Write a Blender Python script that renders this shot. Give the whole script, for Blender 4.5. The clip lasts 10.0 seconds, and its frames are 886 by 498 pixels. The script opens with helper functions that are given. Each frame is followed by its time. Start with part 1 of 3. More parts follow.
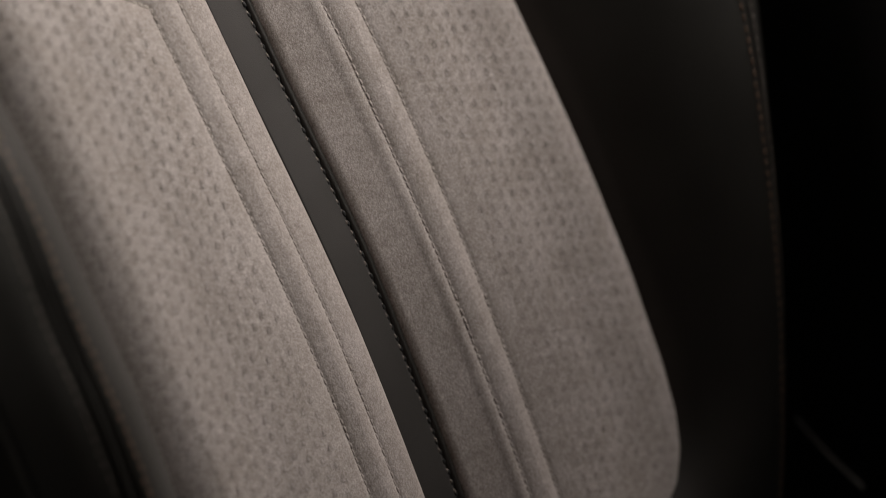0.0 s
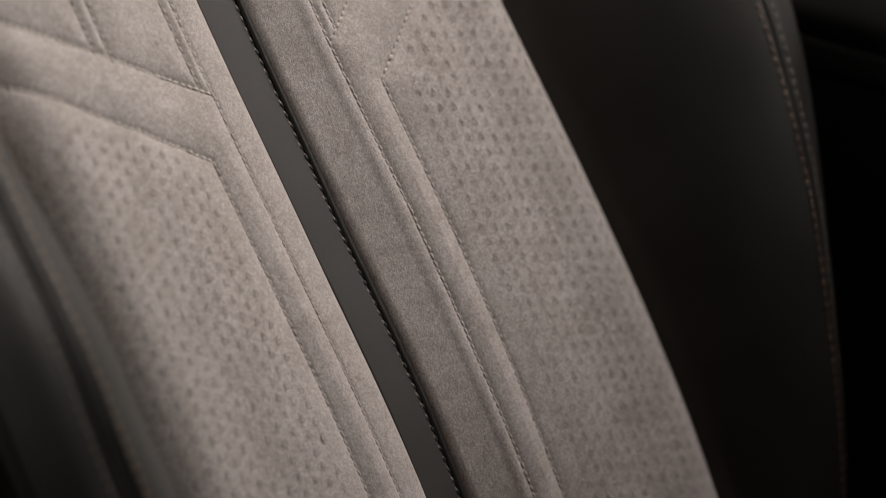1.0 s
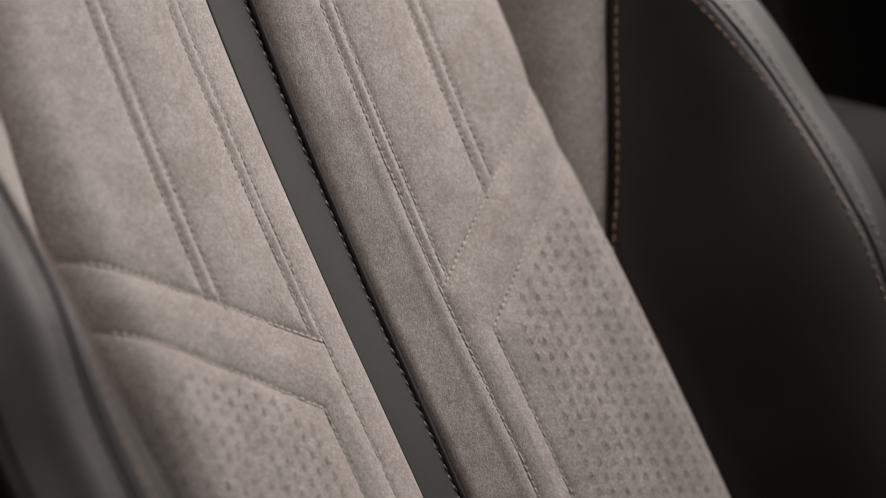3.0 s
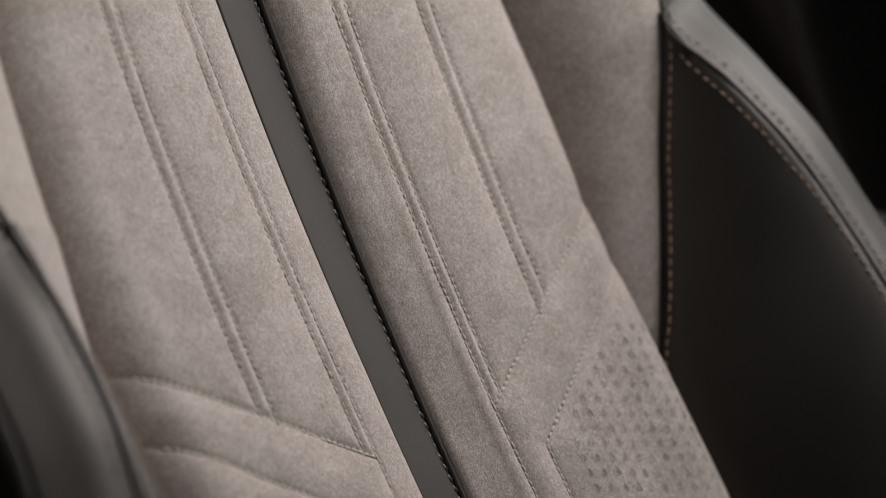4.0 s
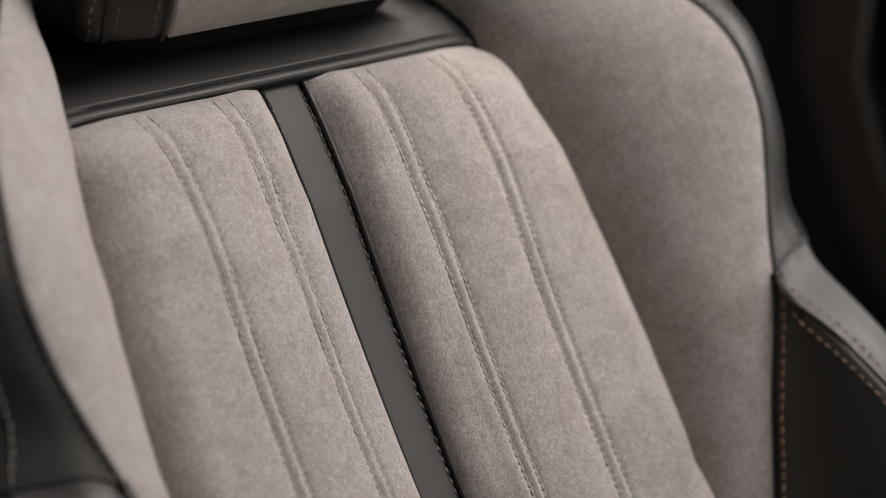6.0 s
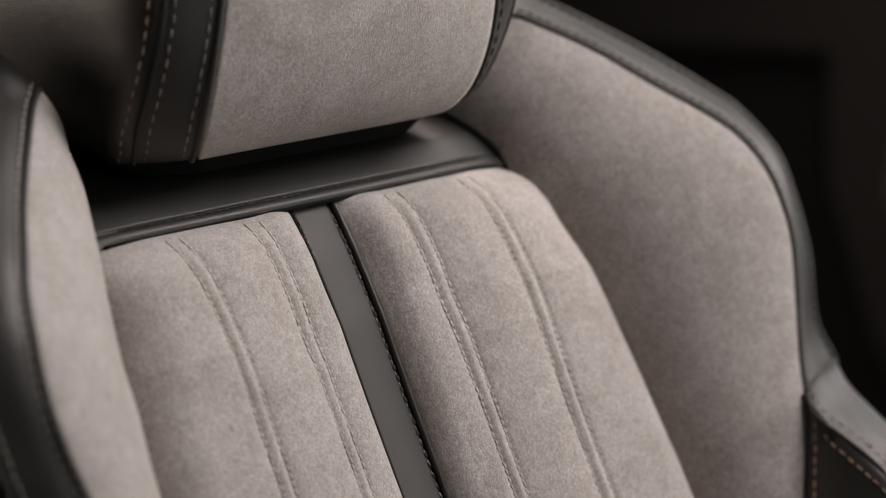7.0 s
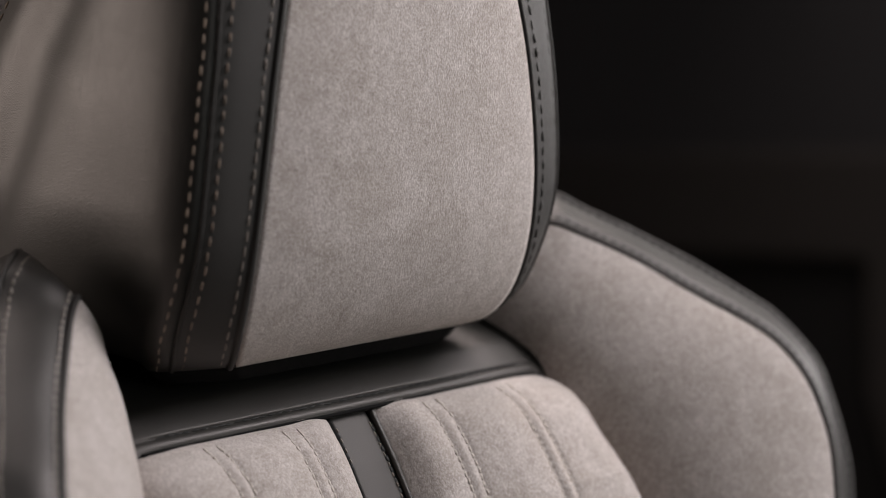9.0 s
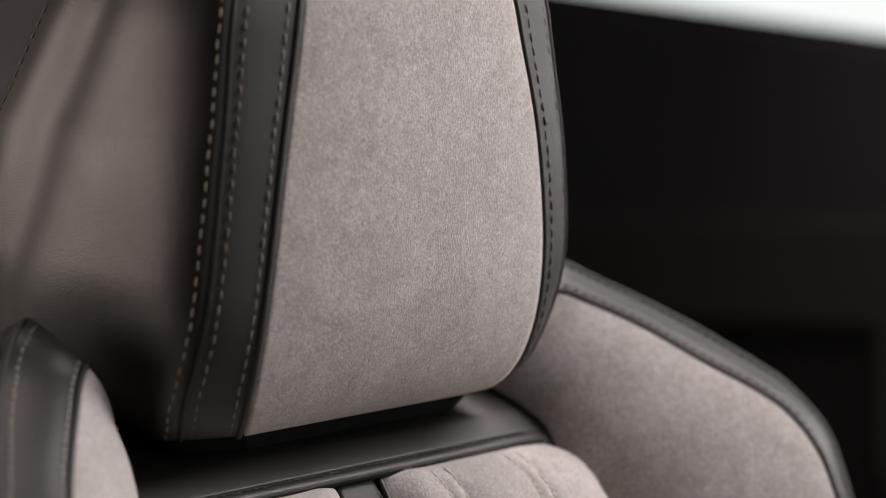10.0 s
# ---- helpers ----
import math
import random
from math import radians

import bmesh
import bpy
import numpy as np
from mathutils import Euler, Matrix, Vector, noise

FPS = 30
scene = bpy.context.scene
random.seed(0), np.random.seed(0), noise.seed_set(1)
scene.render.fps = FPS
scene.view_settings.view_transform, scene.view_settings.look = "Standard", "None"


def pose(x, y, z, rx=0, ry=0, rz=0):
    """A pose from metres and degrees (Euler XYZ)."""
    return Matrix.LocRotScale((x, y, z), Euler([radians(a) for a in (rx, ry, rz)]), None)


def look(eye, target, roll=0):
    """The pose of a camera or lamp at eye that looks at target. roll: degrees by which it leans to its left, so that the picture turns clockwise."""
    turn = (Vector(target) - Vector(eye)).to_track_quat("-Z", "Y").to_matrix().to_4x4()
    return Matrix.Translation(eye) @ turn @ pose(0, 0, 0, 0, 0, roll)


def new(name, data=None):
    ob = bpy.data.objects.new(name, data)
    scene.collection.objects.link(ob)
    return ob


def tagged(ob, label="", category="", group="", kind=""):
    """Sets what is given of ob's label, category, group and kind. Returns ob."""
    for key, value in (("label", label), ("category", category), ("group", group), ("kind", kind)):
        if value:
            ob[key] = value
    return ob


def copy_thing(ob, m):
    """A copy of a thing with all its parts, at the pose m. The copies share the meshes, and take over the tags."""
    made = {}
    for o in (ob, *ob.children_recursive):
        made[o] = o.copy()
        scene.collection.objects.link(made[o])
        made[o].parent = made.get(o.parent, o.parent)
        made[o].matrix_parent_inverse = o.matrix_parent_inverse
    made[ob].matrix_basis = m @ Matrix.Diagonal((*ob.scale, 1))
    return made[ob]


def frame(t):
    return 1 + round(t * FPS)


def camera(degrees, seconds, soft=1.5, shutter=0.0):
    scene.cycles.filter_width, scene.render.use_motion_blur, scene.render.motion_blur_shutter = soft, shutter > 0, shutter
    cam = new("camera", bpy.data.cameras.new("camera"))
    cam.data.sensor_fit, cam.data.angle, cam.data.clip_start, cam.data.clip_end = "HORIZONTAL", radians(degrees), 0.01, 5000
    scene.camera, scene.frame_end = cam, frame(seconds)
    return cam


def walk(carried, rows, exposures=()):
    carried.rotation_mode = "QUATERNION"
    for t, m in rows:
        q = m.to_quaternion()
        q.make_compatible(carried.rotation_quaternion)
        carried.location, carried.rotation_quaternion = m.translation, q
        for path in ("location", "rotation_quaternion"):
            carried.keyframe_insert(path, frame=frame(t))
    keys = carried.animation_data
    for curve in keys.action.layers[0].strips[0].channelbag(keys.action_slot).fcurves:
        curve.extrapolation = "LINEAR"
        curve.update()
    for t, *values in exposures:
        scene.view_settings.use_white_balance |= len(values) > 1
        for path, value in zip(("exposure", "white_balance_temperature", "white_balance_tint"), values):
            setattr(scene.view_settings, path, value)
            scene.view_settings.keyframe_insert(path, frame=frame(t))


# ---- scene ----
# A fixed tripod head outside the open door tilts up a car seat's backrest through a long lens.
cam = camera(16.0, 10.0, soft=1.0)
cam.data.dof.use_dof = True
cam.data.dof.focus_distance = 1.565
cam.data.dof.aperture_fstop = 4.0
EYE = (-1.1092, -1.1112, 1.2781)
ROWS = [  # seconds, tilt, lean, turn
    (0.0, 61.715, -1.254, -54.021),
    (0.5, 62.993, -1.087, -53.493),
    (1.0, 64.473, -0.881, -52.963),
    (1.5, 65.801, -0.784, -52.548),
    (2.0, 66.995, -0.639, -52.031),
    (2.5, 67.984, -0.537, -51.473),
    (4.0, 71.060, -0.137, -50.040),
    (4.5, 72.209, -0.051, -49.606),
    (5.0, 73.461, -0.000, -49.066),
    (5.5, 74.622, 0.122, -48.486),
    (7.0, 77.969, 0.385, -47.491),
    (7.5, 79.034, 0.449, -47.412),
    (8.0, 80.038, 0.526, -47.271),
    (8.5, 80.873, 0.526, -47.080),
    (9.0, 81.738, 0.609, -46.832),
    (9.5, 82.433, 0.640, -46.733),
    (10.0, 82.986, 0.651, -46.680),
]

# the picture drifts a little from warm to cool as the head tilts up
DRIFT = [(0.0, 0.08, 6740, 9.4), (1.0, 0.10, 6610, 9.2), (2.5, 0.02, 6540, 9.0), (5.0, -0.11, 6490, 9.1), (8.0, -0.09, 6400, 10.5), (10.0, 0.03, 6290, 12)]
walk(cam, [(t, pose(*EYE, a, b, c)) for t, a, b, c in ROWS], DRIFT)

# ---------------------------------------------------------------- light
world = bpy.data.worlds.new("showroom")
scene.world = world
world.use_nodes = True
bg = world.node_tree.nodes["Background"]
bg.inputs[0].default_value = (1.0, 0.96, 0.93, 1)
bg.inputs[1].default_value = 0.012
scene.view_settings.exposure = 0.0


def area(name, eye, target, sx, sy, watts, colour):
    la = bpy.data.lights.new(name, "AREA")
    la.shape, la.size, la.size_y, la.energy, la.color = "RECTANGLE", sx, sy, watts, colour
    ob = new(name, la)
    ob.matrix_world = look(eye, target)
    return ob


# key lamp added overhead, unseen; stands for no known roof window
area("overhead_key_light", (0.95, -0.87, 2.20), (0.0, -0.15, 0.90), 0.9, 0.8, 35.5, (1.0, 0.965, 0.965))
area("far_window_daylight", (1.27, -0.35, 1.235), (0.15, -0.15, 1.08), 1.0, 0.24, 6.0, (1.0, 0.965, 0.95))
area("windscreen_daylight", (0.32, -1.62, 1.22), (0.1, 0.0, 1.08), 1.2, 0.42, 2.8, (0.93, 1.0, 0.95))
# fill lamp added above the rear, unseen, to lift shoulders and door panel
area("overhead_rear_fill", (0.68, 0.45, 2.20), (0.2, 0.0, 0.95), 0.7, 0.5, 18, (1.0, 0.88, 0.82))
# unseen fill lamp, added to brighten the headrest's door-side cheek
area("cheek_fill_light", (-0.80, 0.82, 1.24), (-0.14, 0.08, 1.12), 0.7, 0.36, 6.3, (1.0, 0.875, 0.77))

# ---------------------------------------------------------------- materials


def material(name):
    m = bpy.data.materials.new(name)
    m.use_nodes = True
    nt = m.node_tree
    return m, nt, nt.nodes["Principled BSDF"]


def node(nt, kind, **kw):
    n = nt.nodes.new(kind)
    for k, v in kw.items():
        n.inputs[k].default_value = v
    return n


def ramp(nt, fac, a, b, lo=0.3, hi=0.7):
    r = nt.nodes.new("ShaderNodeValToRGB")
    r.color_ramp.elements[0].position, r.color_ramp.elements[0].color = lo, (*a, 1)
    r.color_ramp.elements[1].position, r.color_ramp.elements[1].color = hi, (*b, 1)
    nt.links.new(fac, r.inputs[0])
    return r.outputs[0]


def mix(nt, fac, a, b, mode="MIX"):
    n = nt.nodes.new("ShaderNodeMix")
    n.data_type, n.blend_type = "RGBA", mode
    if isinstance(fac, float):
        n.inputs[0].default_value = fac
    else:
        nt.links.new(fac, n.inputs[0])
    nt.links.new(a, n.inputs[6])
    nt.links.new(b, n.inputs[7])
    return n.outputs[2]


def suede_material(name, light, dark):
    """Brushed suede: finger-wide patches of turned nap, heathered flecks and short fibres that lie down the slope."""
    m, nt, p = material(name)
    tc = nt.nodes.new("ShaderNodeTexCoord")
    mp = node(nt, "ShaderNodeMapping")
    mp.inputs["Rotation"].default_value = (radians(30), radians(-24), 0)
    mp.inputs["Scale"].default_value = (1.15, 1.0, 0.62)
    nt.links.new(tc.outputs["Object"], mp.inputs["Vector"])

    def cloud(source, scale, detail, rough, warp=0.0):
        n = node(nt, "ShaderNodeTexNoise", Scale=scale, Detail=detail, Roughness=rough, Distortion=warp)
        nt.links.new(source, n.inputs["Vector"])
        return n.outputs[0]

    big = cloud(tc.outputs["Object"], 38.0, 5.0, 0.66, 0.6)
    mid = cloud(tc.outputs["Object"], 190.0, 4.0, 0.7)
    fibre = cloud(mp.outputs[0], 620.0, 3.0, 0.7)
    fine = cloud(mp.outputs[0], 1300.0, 2.0, 0.7)
    c = ramp(nt, big, dark, light, 0.34, 0.64)
    c = mix(nt, 1.0, c, ramp(nt, mid, (0.91, 0.90, 0.888), (1.065, 1.07, 1.075), 0.34, 0.66), "MULTIPLY")
    c = mix(nt, 1.0, c, ramp(nt, fibre, (0.84, 0.828, 0.815), (1.145, 1.148, 1.15), 0.33, 0.67), "MULTIPLY")
    c = mix(nt, 1.0, c, ramp(nt, fine, (0.70, 0.682, 0.66), (1.26, 1.265, 1.27), 0.33, 0.67), "MULTIPLY")
    nt.links.new(c, p.inputs["Base Color"])
    p.inputs["Roughness"].default_value = 0.95
    p.inputs["Specular IOR Level"].default_value = 0.15
    p.inputs["Sheen Weight"].default_value = 0.35
    p.inputs["Sheen Roughness"].default_value = 0.5
    p.inputs["Sheen Tint"].default_value = (0.9, 0.82, 0.76, 1)
    b = node(nt, "ShaderNodeBump", Strength=0.6, Distance=0.0007)
    nt.links.new(mix(nt, 0.4, fibre, fine), b.inputs["Height"])
    nt.links.new(b.outputs[0], p.inputs["Normal"])
    return m


def leather_material(name, a, b, rough=0.42, grain=900.0, strength=0.25, sheen=0.5):
    m, nt, p = material(name)
    p.inputs["Specular Tint"].default_value = (1.0, 0.90, 0.86, 1)
    p.inputs["Specular IOR Level"].default_value = sheen
    tc = nt.nodes.new("ShaderNodeTexCoord")
    cell = node(nt, "ShaderNodeTexVoronoi", Scale=grain)
    cell.feature = "DISTANCE_TO_EDGE"
    mott = node(nt, "ShaderNodeTexNoise", Scale=24.0, Detail=4.0)
    for n in (cell, mott):
        nt.links.new(tc.outputs["Object"], n.inputs["Vector"])
    nt.links.new(ramp(nt, mott.outputs[0], a, b), p.inputs["Base Color"])
    r = node(nt, "ShaderNodeMapRange")
    r.inputs["To Min"].default_value, r.inputs["To Max"].default_value = rough - 0.05, rough + 0.08
    nt.links.new(mott.outputs[0], r.inputs["Value"])
    nt.links.new(r.outputs[0], p.inputs["Roughness"])
    bu = node(nt, "ShaderNodeBump", Strength=strength, Distance=0.0004)
    nt.links.new(cell.outputs["Distance"], bu.inputs["Height"])
    nt.links.new(bu.outputs[0], p.inputs["Normal"])
    return m


def plain_material(name, a, b, rough=0.6, scale=60.0, metal=0.0, gloss=0.5):
    m, nt, p = material(name)
    tc = nt.nodes.new("ShaderNodeTexCoord")
    n = node(nt, "ShaderNodeTexNoise", Scale=scale, Detail=4.0)
    nt.links.new(tc.outputs["Object"], n.inputs["Vector"])
    nt.links.new(ramp(nt, n.outputs[0], a, b), p.inputs["Base Color"])
    p.inputs["Roughness"].default_value, p.inputs["Metallic"].default_value = rough, metal
    p.inputs["Specular IOR Level"].default_value = gloss
    bu = node(nt, "ShaderNodeBump", Strength=0.2, Distance=0.0005)
    nt.links.new(n.outputs[0], bu.inputs["Height"])
    nt.links.new(bu.outputs[0], p.inputs["Normal"])
    return m


SUEDE = suede_material("greige_suede", (0.472, 0.421, 0.400), (0.388, 0.341, 0.314))
LEATHER = leather_material("charcoal_leather", (0.0184, 0.0172, 0.0150), (0.0249, 0.0234, 0.0204), 0.46, 800.0, 0.45, 0.58)
STRIPE = leather_material("smooth_charcoal_leather", (0.0370, 0.0345, 0.0322), (0.0455, 0.0425, 0.0398), 0.54, 1300.0, 0.35, 0.42)
PIPING = leather_material("black_piping_leather", (0.019, 0.0175, 0.016), (0.027, 0.025, 0.023), 0.6)
THREAD = plain_material("beige_thread", (0.48, 0.42, 0.372), (0.60, 0.53, 0.475), 0.8, 900.0)
COPPER = plain_material("copper_thread", (0.27, 0.168, 0.113), (0.39, 0.255, 0.178), 0.7, 900.0)
GREIGE_THREAD = plain_material("greige_thread", (0.37, 0.322, 0.29), (0.46, 0.405, 0.37), 0.85, 900.0)
SAND_THREAD = plain_material("sand_thread", (0.25, 0.185, 0.140), (0.36, 0.272, 0.208), 0.75, 900.0)
TAN_THREAD = plain_material("tan_thread", (0.27, 0.23, 0.20), (0.37, 0.32, 0.28), 0.8, 900.0)
EDGE_THREAD = plain_material("brown_thread", (0.20, 0.165, 0.14), (0.30, 0.25, 0.215), 0.8, 900.0)
DARK_THREAD = plain_material("dark_thread", (0.009, 0.008, 0.0075), (0.016, 0.0145, 0.013), 0.7, 900.0)
HOLE = plain_material("punched_suede", (0.232, 0.201, 0.186), (0.306, 0.267, 0.248), 1.0, 300.0)
WOVEN = plain_material("black_woven_fabric", (0.004, 0.004, 0.004), (0.014, 0.013, 0.0125), 0.95, 1500.0, 0.0, 0.1)
TRIM = plain_material("charcoal_plastic_trim", (0.009, 0.0088, 0.0085), (0.014, 0.0135, 0.013), 0.6, 400.0)
ARMREST = leather_material("grey_armrest_leather", (0.0085, 0.0090, 0.0086), (0.0115, 0.0121, 0.0116), 0.6, 900.0, 0.25, 0.16)
SHELL = plain_material("grained_charcoal_plastic", (0.026, 0.0245, 0.023), (0.036, 0.034, 0.032), 0.7, 500.0, 0.0, 0.3)
DOOR = plain_material("black_door_trim", (0.0145, 0.0136, 0.0142), (0.0195, 0.0185, 0.0192), 0.8, 300.0, 0.0, 0.15)
DOOR_PANEL = plain_material("dark_brown_door_panel", (0.015, 0.0128, 0.0115), (0.021, 0.018, 0.0162), 0.85, 200.0, 0.0, 0.15)
CARPET = plain_material("black_carpet", (0.010, 0.010, 0.010), (0.022, 0.021, 0.020), 1.0, 700.0)
HEADLINER = plain_material("taupe_headliner", (0.26, 0.22, 0.205), (0.31, 0.265, 0.25), 0.95, 600.0)
CHROME = plain_material("brushed_steel", (0.5, 0.5, 0.5), (0.6, 0.6, 0.6), 0.25, 300.0, 1.0)
CONCRETE = plain_material("showroom_floor_grey", (0.22, 0.22, 0.22), (0.28, 0.28, 0.27), 0.5, 8.0)

# ---------------------------------------------------------------- mesh helpers


def mesh_object(name, verts, faces, mat, parent=None, label="", smooth=True, thick=0.0):
    me = bpy.data.meshes.new(name)
    me.from_pydata([tuple(v) for v in verts], [], [tuple(f) for f in faces])
    me.update()
    if smooth:
        me.polygons.foreach_set("use_smooth", [True] * len(me.polygons))
    me.materials.append(mat)
    ob = new(name, me)
    if parent:
        ob.parent = parent
    if label:
        tagged(ob, label)
    if thick:
        md = ob.modifiers.new("thickness", "SOLIDIFY")
        md.thickness, md.offset = thick, -1.0
    return ob


def grid_faces(nu, nv, flip=False, wrap=False):
    """Quads of a grid of nu rows and nv columns."""
    i, j = np.meshgrid(np.arange(nu - 1), np.arange(nv if wrap else nv - 1), indexing="ij")
    k = (j + 1) % nv
    a, b, c, d = i * nv + j, i * nv + k, (i + 1) * nv + k, (i + 1) * nv + j
    q = np.stack([a, b, c, d], -1).reshape(-1, 4)
    return q[:, ::-1] if flip else q


def patch(name, pts, mat, parent, label="", flip=False, thick=0.0, wrap=False):
    """A sheet through an array of points, rows by columns."""
    pts = np.asarray(pts, float)
    nu, nv = pts.shape[:2]
    return mesh_object(name, pts.reshape(-1, 3), grid_faces(nu, nv, flip, wrap), mat, parent, label, True, thick)


def spline(points, n):
    """n points along a smooth curve through the given ones, evenly by length."""
    p = np.asarray(points, float)
    q = np.vstack([2 * p[0] - p[1], p, 2 * p[-1] - p[-2]])
    out = []
    for i in range(1, len(q) - 2):
        for u in np.linspace(0, 1, 24, endpoint=False):
            a, b, c, d = q[i - 1:i + 3]
            out.append(0.5 * (2 * b + (c - a) * u + (2 * a - 5 * b + 4 * c - d) * u**2 + (3 * b - a - 3 * c + d) * u**3))
    out.append(p[-1])
    out = np.array(out)
    ln = np.concatenate([[0], np.cumsum(np.linalg.norm(np.diff(out, axis=0), axis=1))])
    t = np.linspace(0, ln[-1], n)
    return np.stack([np.interp(t, ln, out[:, k]) for k in range(out.shape[1])], 1)


def tube(name, path, radius, mat, parent, label="", sides=10):
    path = np.asarray(path, float)
    tan = np.gradient(path, axis=0)
    tan /= np.linalg.norm(tan, axis=1)[:, None]
    ref = np.array([0.31, -0.83, 0.46])
    u = np.cross(tan, ref)
    u /= np.linalg.norm(u, axis=1)[:, None]
    v = np.cross(tan, u)
    ang = np.linspace(0, 2 * math.pi, sides, endpoint=False)
    rad = radius if np.ndim(radius) else np.full(len(path), radius)
    pts = path[:, None] + rad[:, None, None] * (np.cos(ang)[None, :, None] * u[:, None] + np.sin(ang)[None, :, None] * v[:, None])
    f = [tuple(q) for q in grid_faces(len(path), sides, False, True)]
    n = len(path)
    f += [tuple(range(sides))[::-1], tuple(range((n - 1) * sides, n * sides))]
    return mesh_object(name, pts.reshape(-1, 3), f, mat, parent, label)


def stitches(name, path, normals, mat, parent, label, pitch=0.0045, length=0.0034, width=0.0009, height=0.0006, sink=0.0, jitter=0.00015, lead=0.0):
    """A row of thread stitches along a path: small rounded beads, dipped into the cloth at both ends."""
    path, normals = np.asarray(path, float), np.asarray(normals, float)
    ln = np.concatenate([[0], np.cumsum(np.linalg.norm(np.diff(path, axis=0), axis=1))])
    rng = np.random.default_rng(len(path) + int(1000 * abs(path[0, 0])))
    verts, faces = [], []
    for c in np.arange(pitch / 2 - lead % pitch, ln[-1], pitch):
        def at(l, arr):
            return np.array([np.interp(l, ln, arr[:, k]) for k in range(3)])
        o = at(c, path) + rng.normal(0, jitter, 3)
        tan = at(c + 0.002, path) - at(c - 0.002, path)
        tan /= np.linalg.norm(tan)
        nor = at(c, normals)
        nor /= np.linalg.norm(nor)
        side = np.cross(tan, nor)
        b = len(verts)
        for e, size in ((-0.5, 0.25), (-0.36, 0.8), (0.0, 1.0), (0.36, 0.8), (0.5, 0.25)):
            m = o + tan * e * length + nor * (sink - 0.00025)
            for turn in (-90, -45, 0, 45, 90):
                a = radians(turn)
                verts.append(m + side * math.sin(a) * width * 0.5 * size + nor * math.cos(a) * (height + 0.00025) * size)
        for i in range(4):
            for j in range(4):
                k = b + 5 * i + j
                faces.append((k, k + 1, k + 6, k + 5))
    ob = mesh_object(name, verts, faces, mat, parent, label)
    return tagged(ob, kind="stuff")


def box(name, lo, hi, mat, parent=None, label="", bevel=0.01):
    bm = bmesh.new()
    bmesh.ops.create_cube(bm, size=1.0)
    for v in bm.verts:
        v.co = Vector([(a + b) / 2 + (b - a) * c for a, b, c in zip(lo, hi, v.co)])
    if bevel:
        bmesh.ops.bevel(bm, geom=bm.edges[:], offset=bevel, segments=3, affect="EDGES", profile=0.6)
    me = bpy.data.meshes.new(name)
    bm.to_mesh(me)
    bm.free()
    me.materials.append(mat)
    ob = new(name, me)
    if parent:
        ob.parent = parent
    if label:
        tagged(ob, label)
    return ob


def smoothstep(a, b, x):
    t = np.clip((x - a) / (b - a), 0, 1)
    return t * t * (3 - 2 * t)


# ---------------------------------------------------------------- the backrest's form
TOP_Z = 0.97
# forward lean of the centre line, by depth below the top seam
DEPTH = np.linspace(-0.16, 0.66, 165)
LEAN_Y = np.where(DEPTH < 0, -0.0021 - 0.5103 * DEPTH, np.polyval([-6.6102, 9.9518, -4.423, 0.393, -0.5103, -0.0021], DEPTH))
ALONG = np.concatenate([[0], np.cumsum(np.hypot(np.diff(DEPTH), np.diff(LEAN_Y)))])
ALONG -= np.interp(0, DEPTH, ALONG)
NORM_Y = -np.gradient(DEPTH, ALONG)
NORM_Z = -np.gradient(LEAN_Y, ALONG)


def on_back(x, s, n):
    """A point of the backrest: x across, s down along the centre line, n proud of it."""
    x, s, n = np.broadcast_arrays(np.asarray(x, float), np.asarray(s, float), np.asarray(n, float))
    y = np.interp(s, ALONG, LEAN_Y) + n * np.interp(s, ALONG, NORM_Y)
    z = TOP_Z - np.interp(s, ALONG, DEPTH) + n * np.interp(s, ALONG, NORM_Z)
    return np.stack([x, y, z], -1)


def back_normal(s):
    s = np.asarray(s, float)
    return np.stack([0 * s, np.interp(s, ALONG, NORM_Y), np.interp(s, ALONG, NORM_Z)], -1)


def half_width(s):
    return np.interp(s, [-0.02, 0.0, 0.012, 0.03, 0.055, 0.08, 0.13, 0.18, 0.33, 0.45, 0.53, 0.6, 0.66, 0.685, 0.705, 0.72, 0.732, 0.74], [0.138, 0.146, 0.154, 0.162, 0.169, 0.174, 0.180, 0.183, 0.182, 0.186, 0.189, 0.191, 0.190, 0.187, 0.180, 0.168, 0.150, 0.122])


S_END = 0.74
# seams of the right half, (x, s) to (x, s); the left half mirrors them
SEAMS = [
    ((0.0450, 0.0), (0.0470, 0.12)), ((0.0470, 0.12), (0.0458, 0.336)), ((0.0550, 0.0), (0.0550, 0.12)), ((0.0550, 0.12), (0.0530, 0.331)),
    ((0.1000, 0.0), (0.1003, 0.12)), ((0.1003, 0.12), (0.1008, 0.302)), ((0.1090, 0.0), (0.1092, 0.12)), ((0.1092, 0.12), (0.1095, 0.296)),
    ((0.0470, 0.336), (0.190, 0.243)), ((0.0670, 0.365), (0.192, 0.276)),
    ((0.0458, 0.336), (0.0468, 0.43)), ((0.0468, 0.43), (0.0455, 0.55)), ((0.0455, 0.55), (0.0455, 0.74)), ((0.0670, 0.365), (0.0675, 0.45)), ((0.0675, 0.45), (0.0655, 0.57)), ((0.0655, 0.57), (0.0650, 0.74)),
]


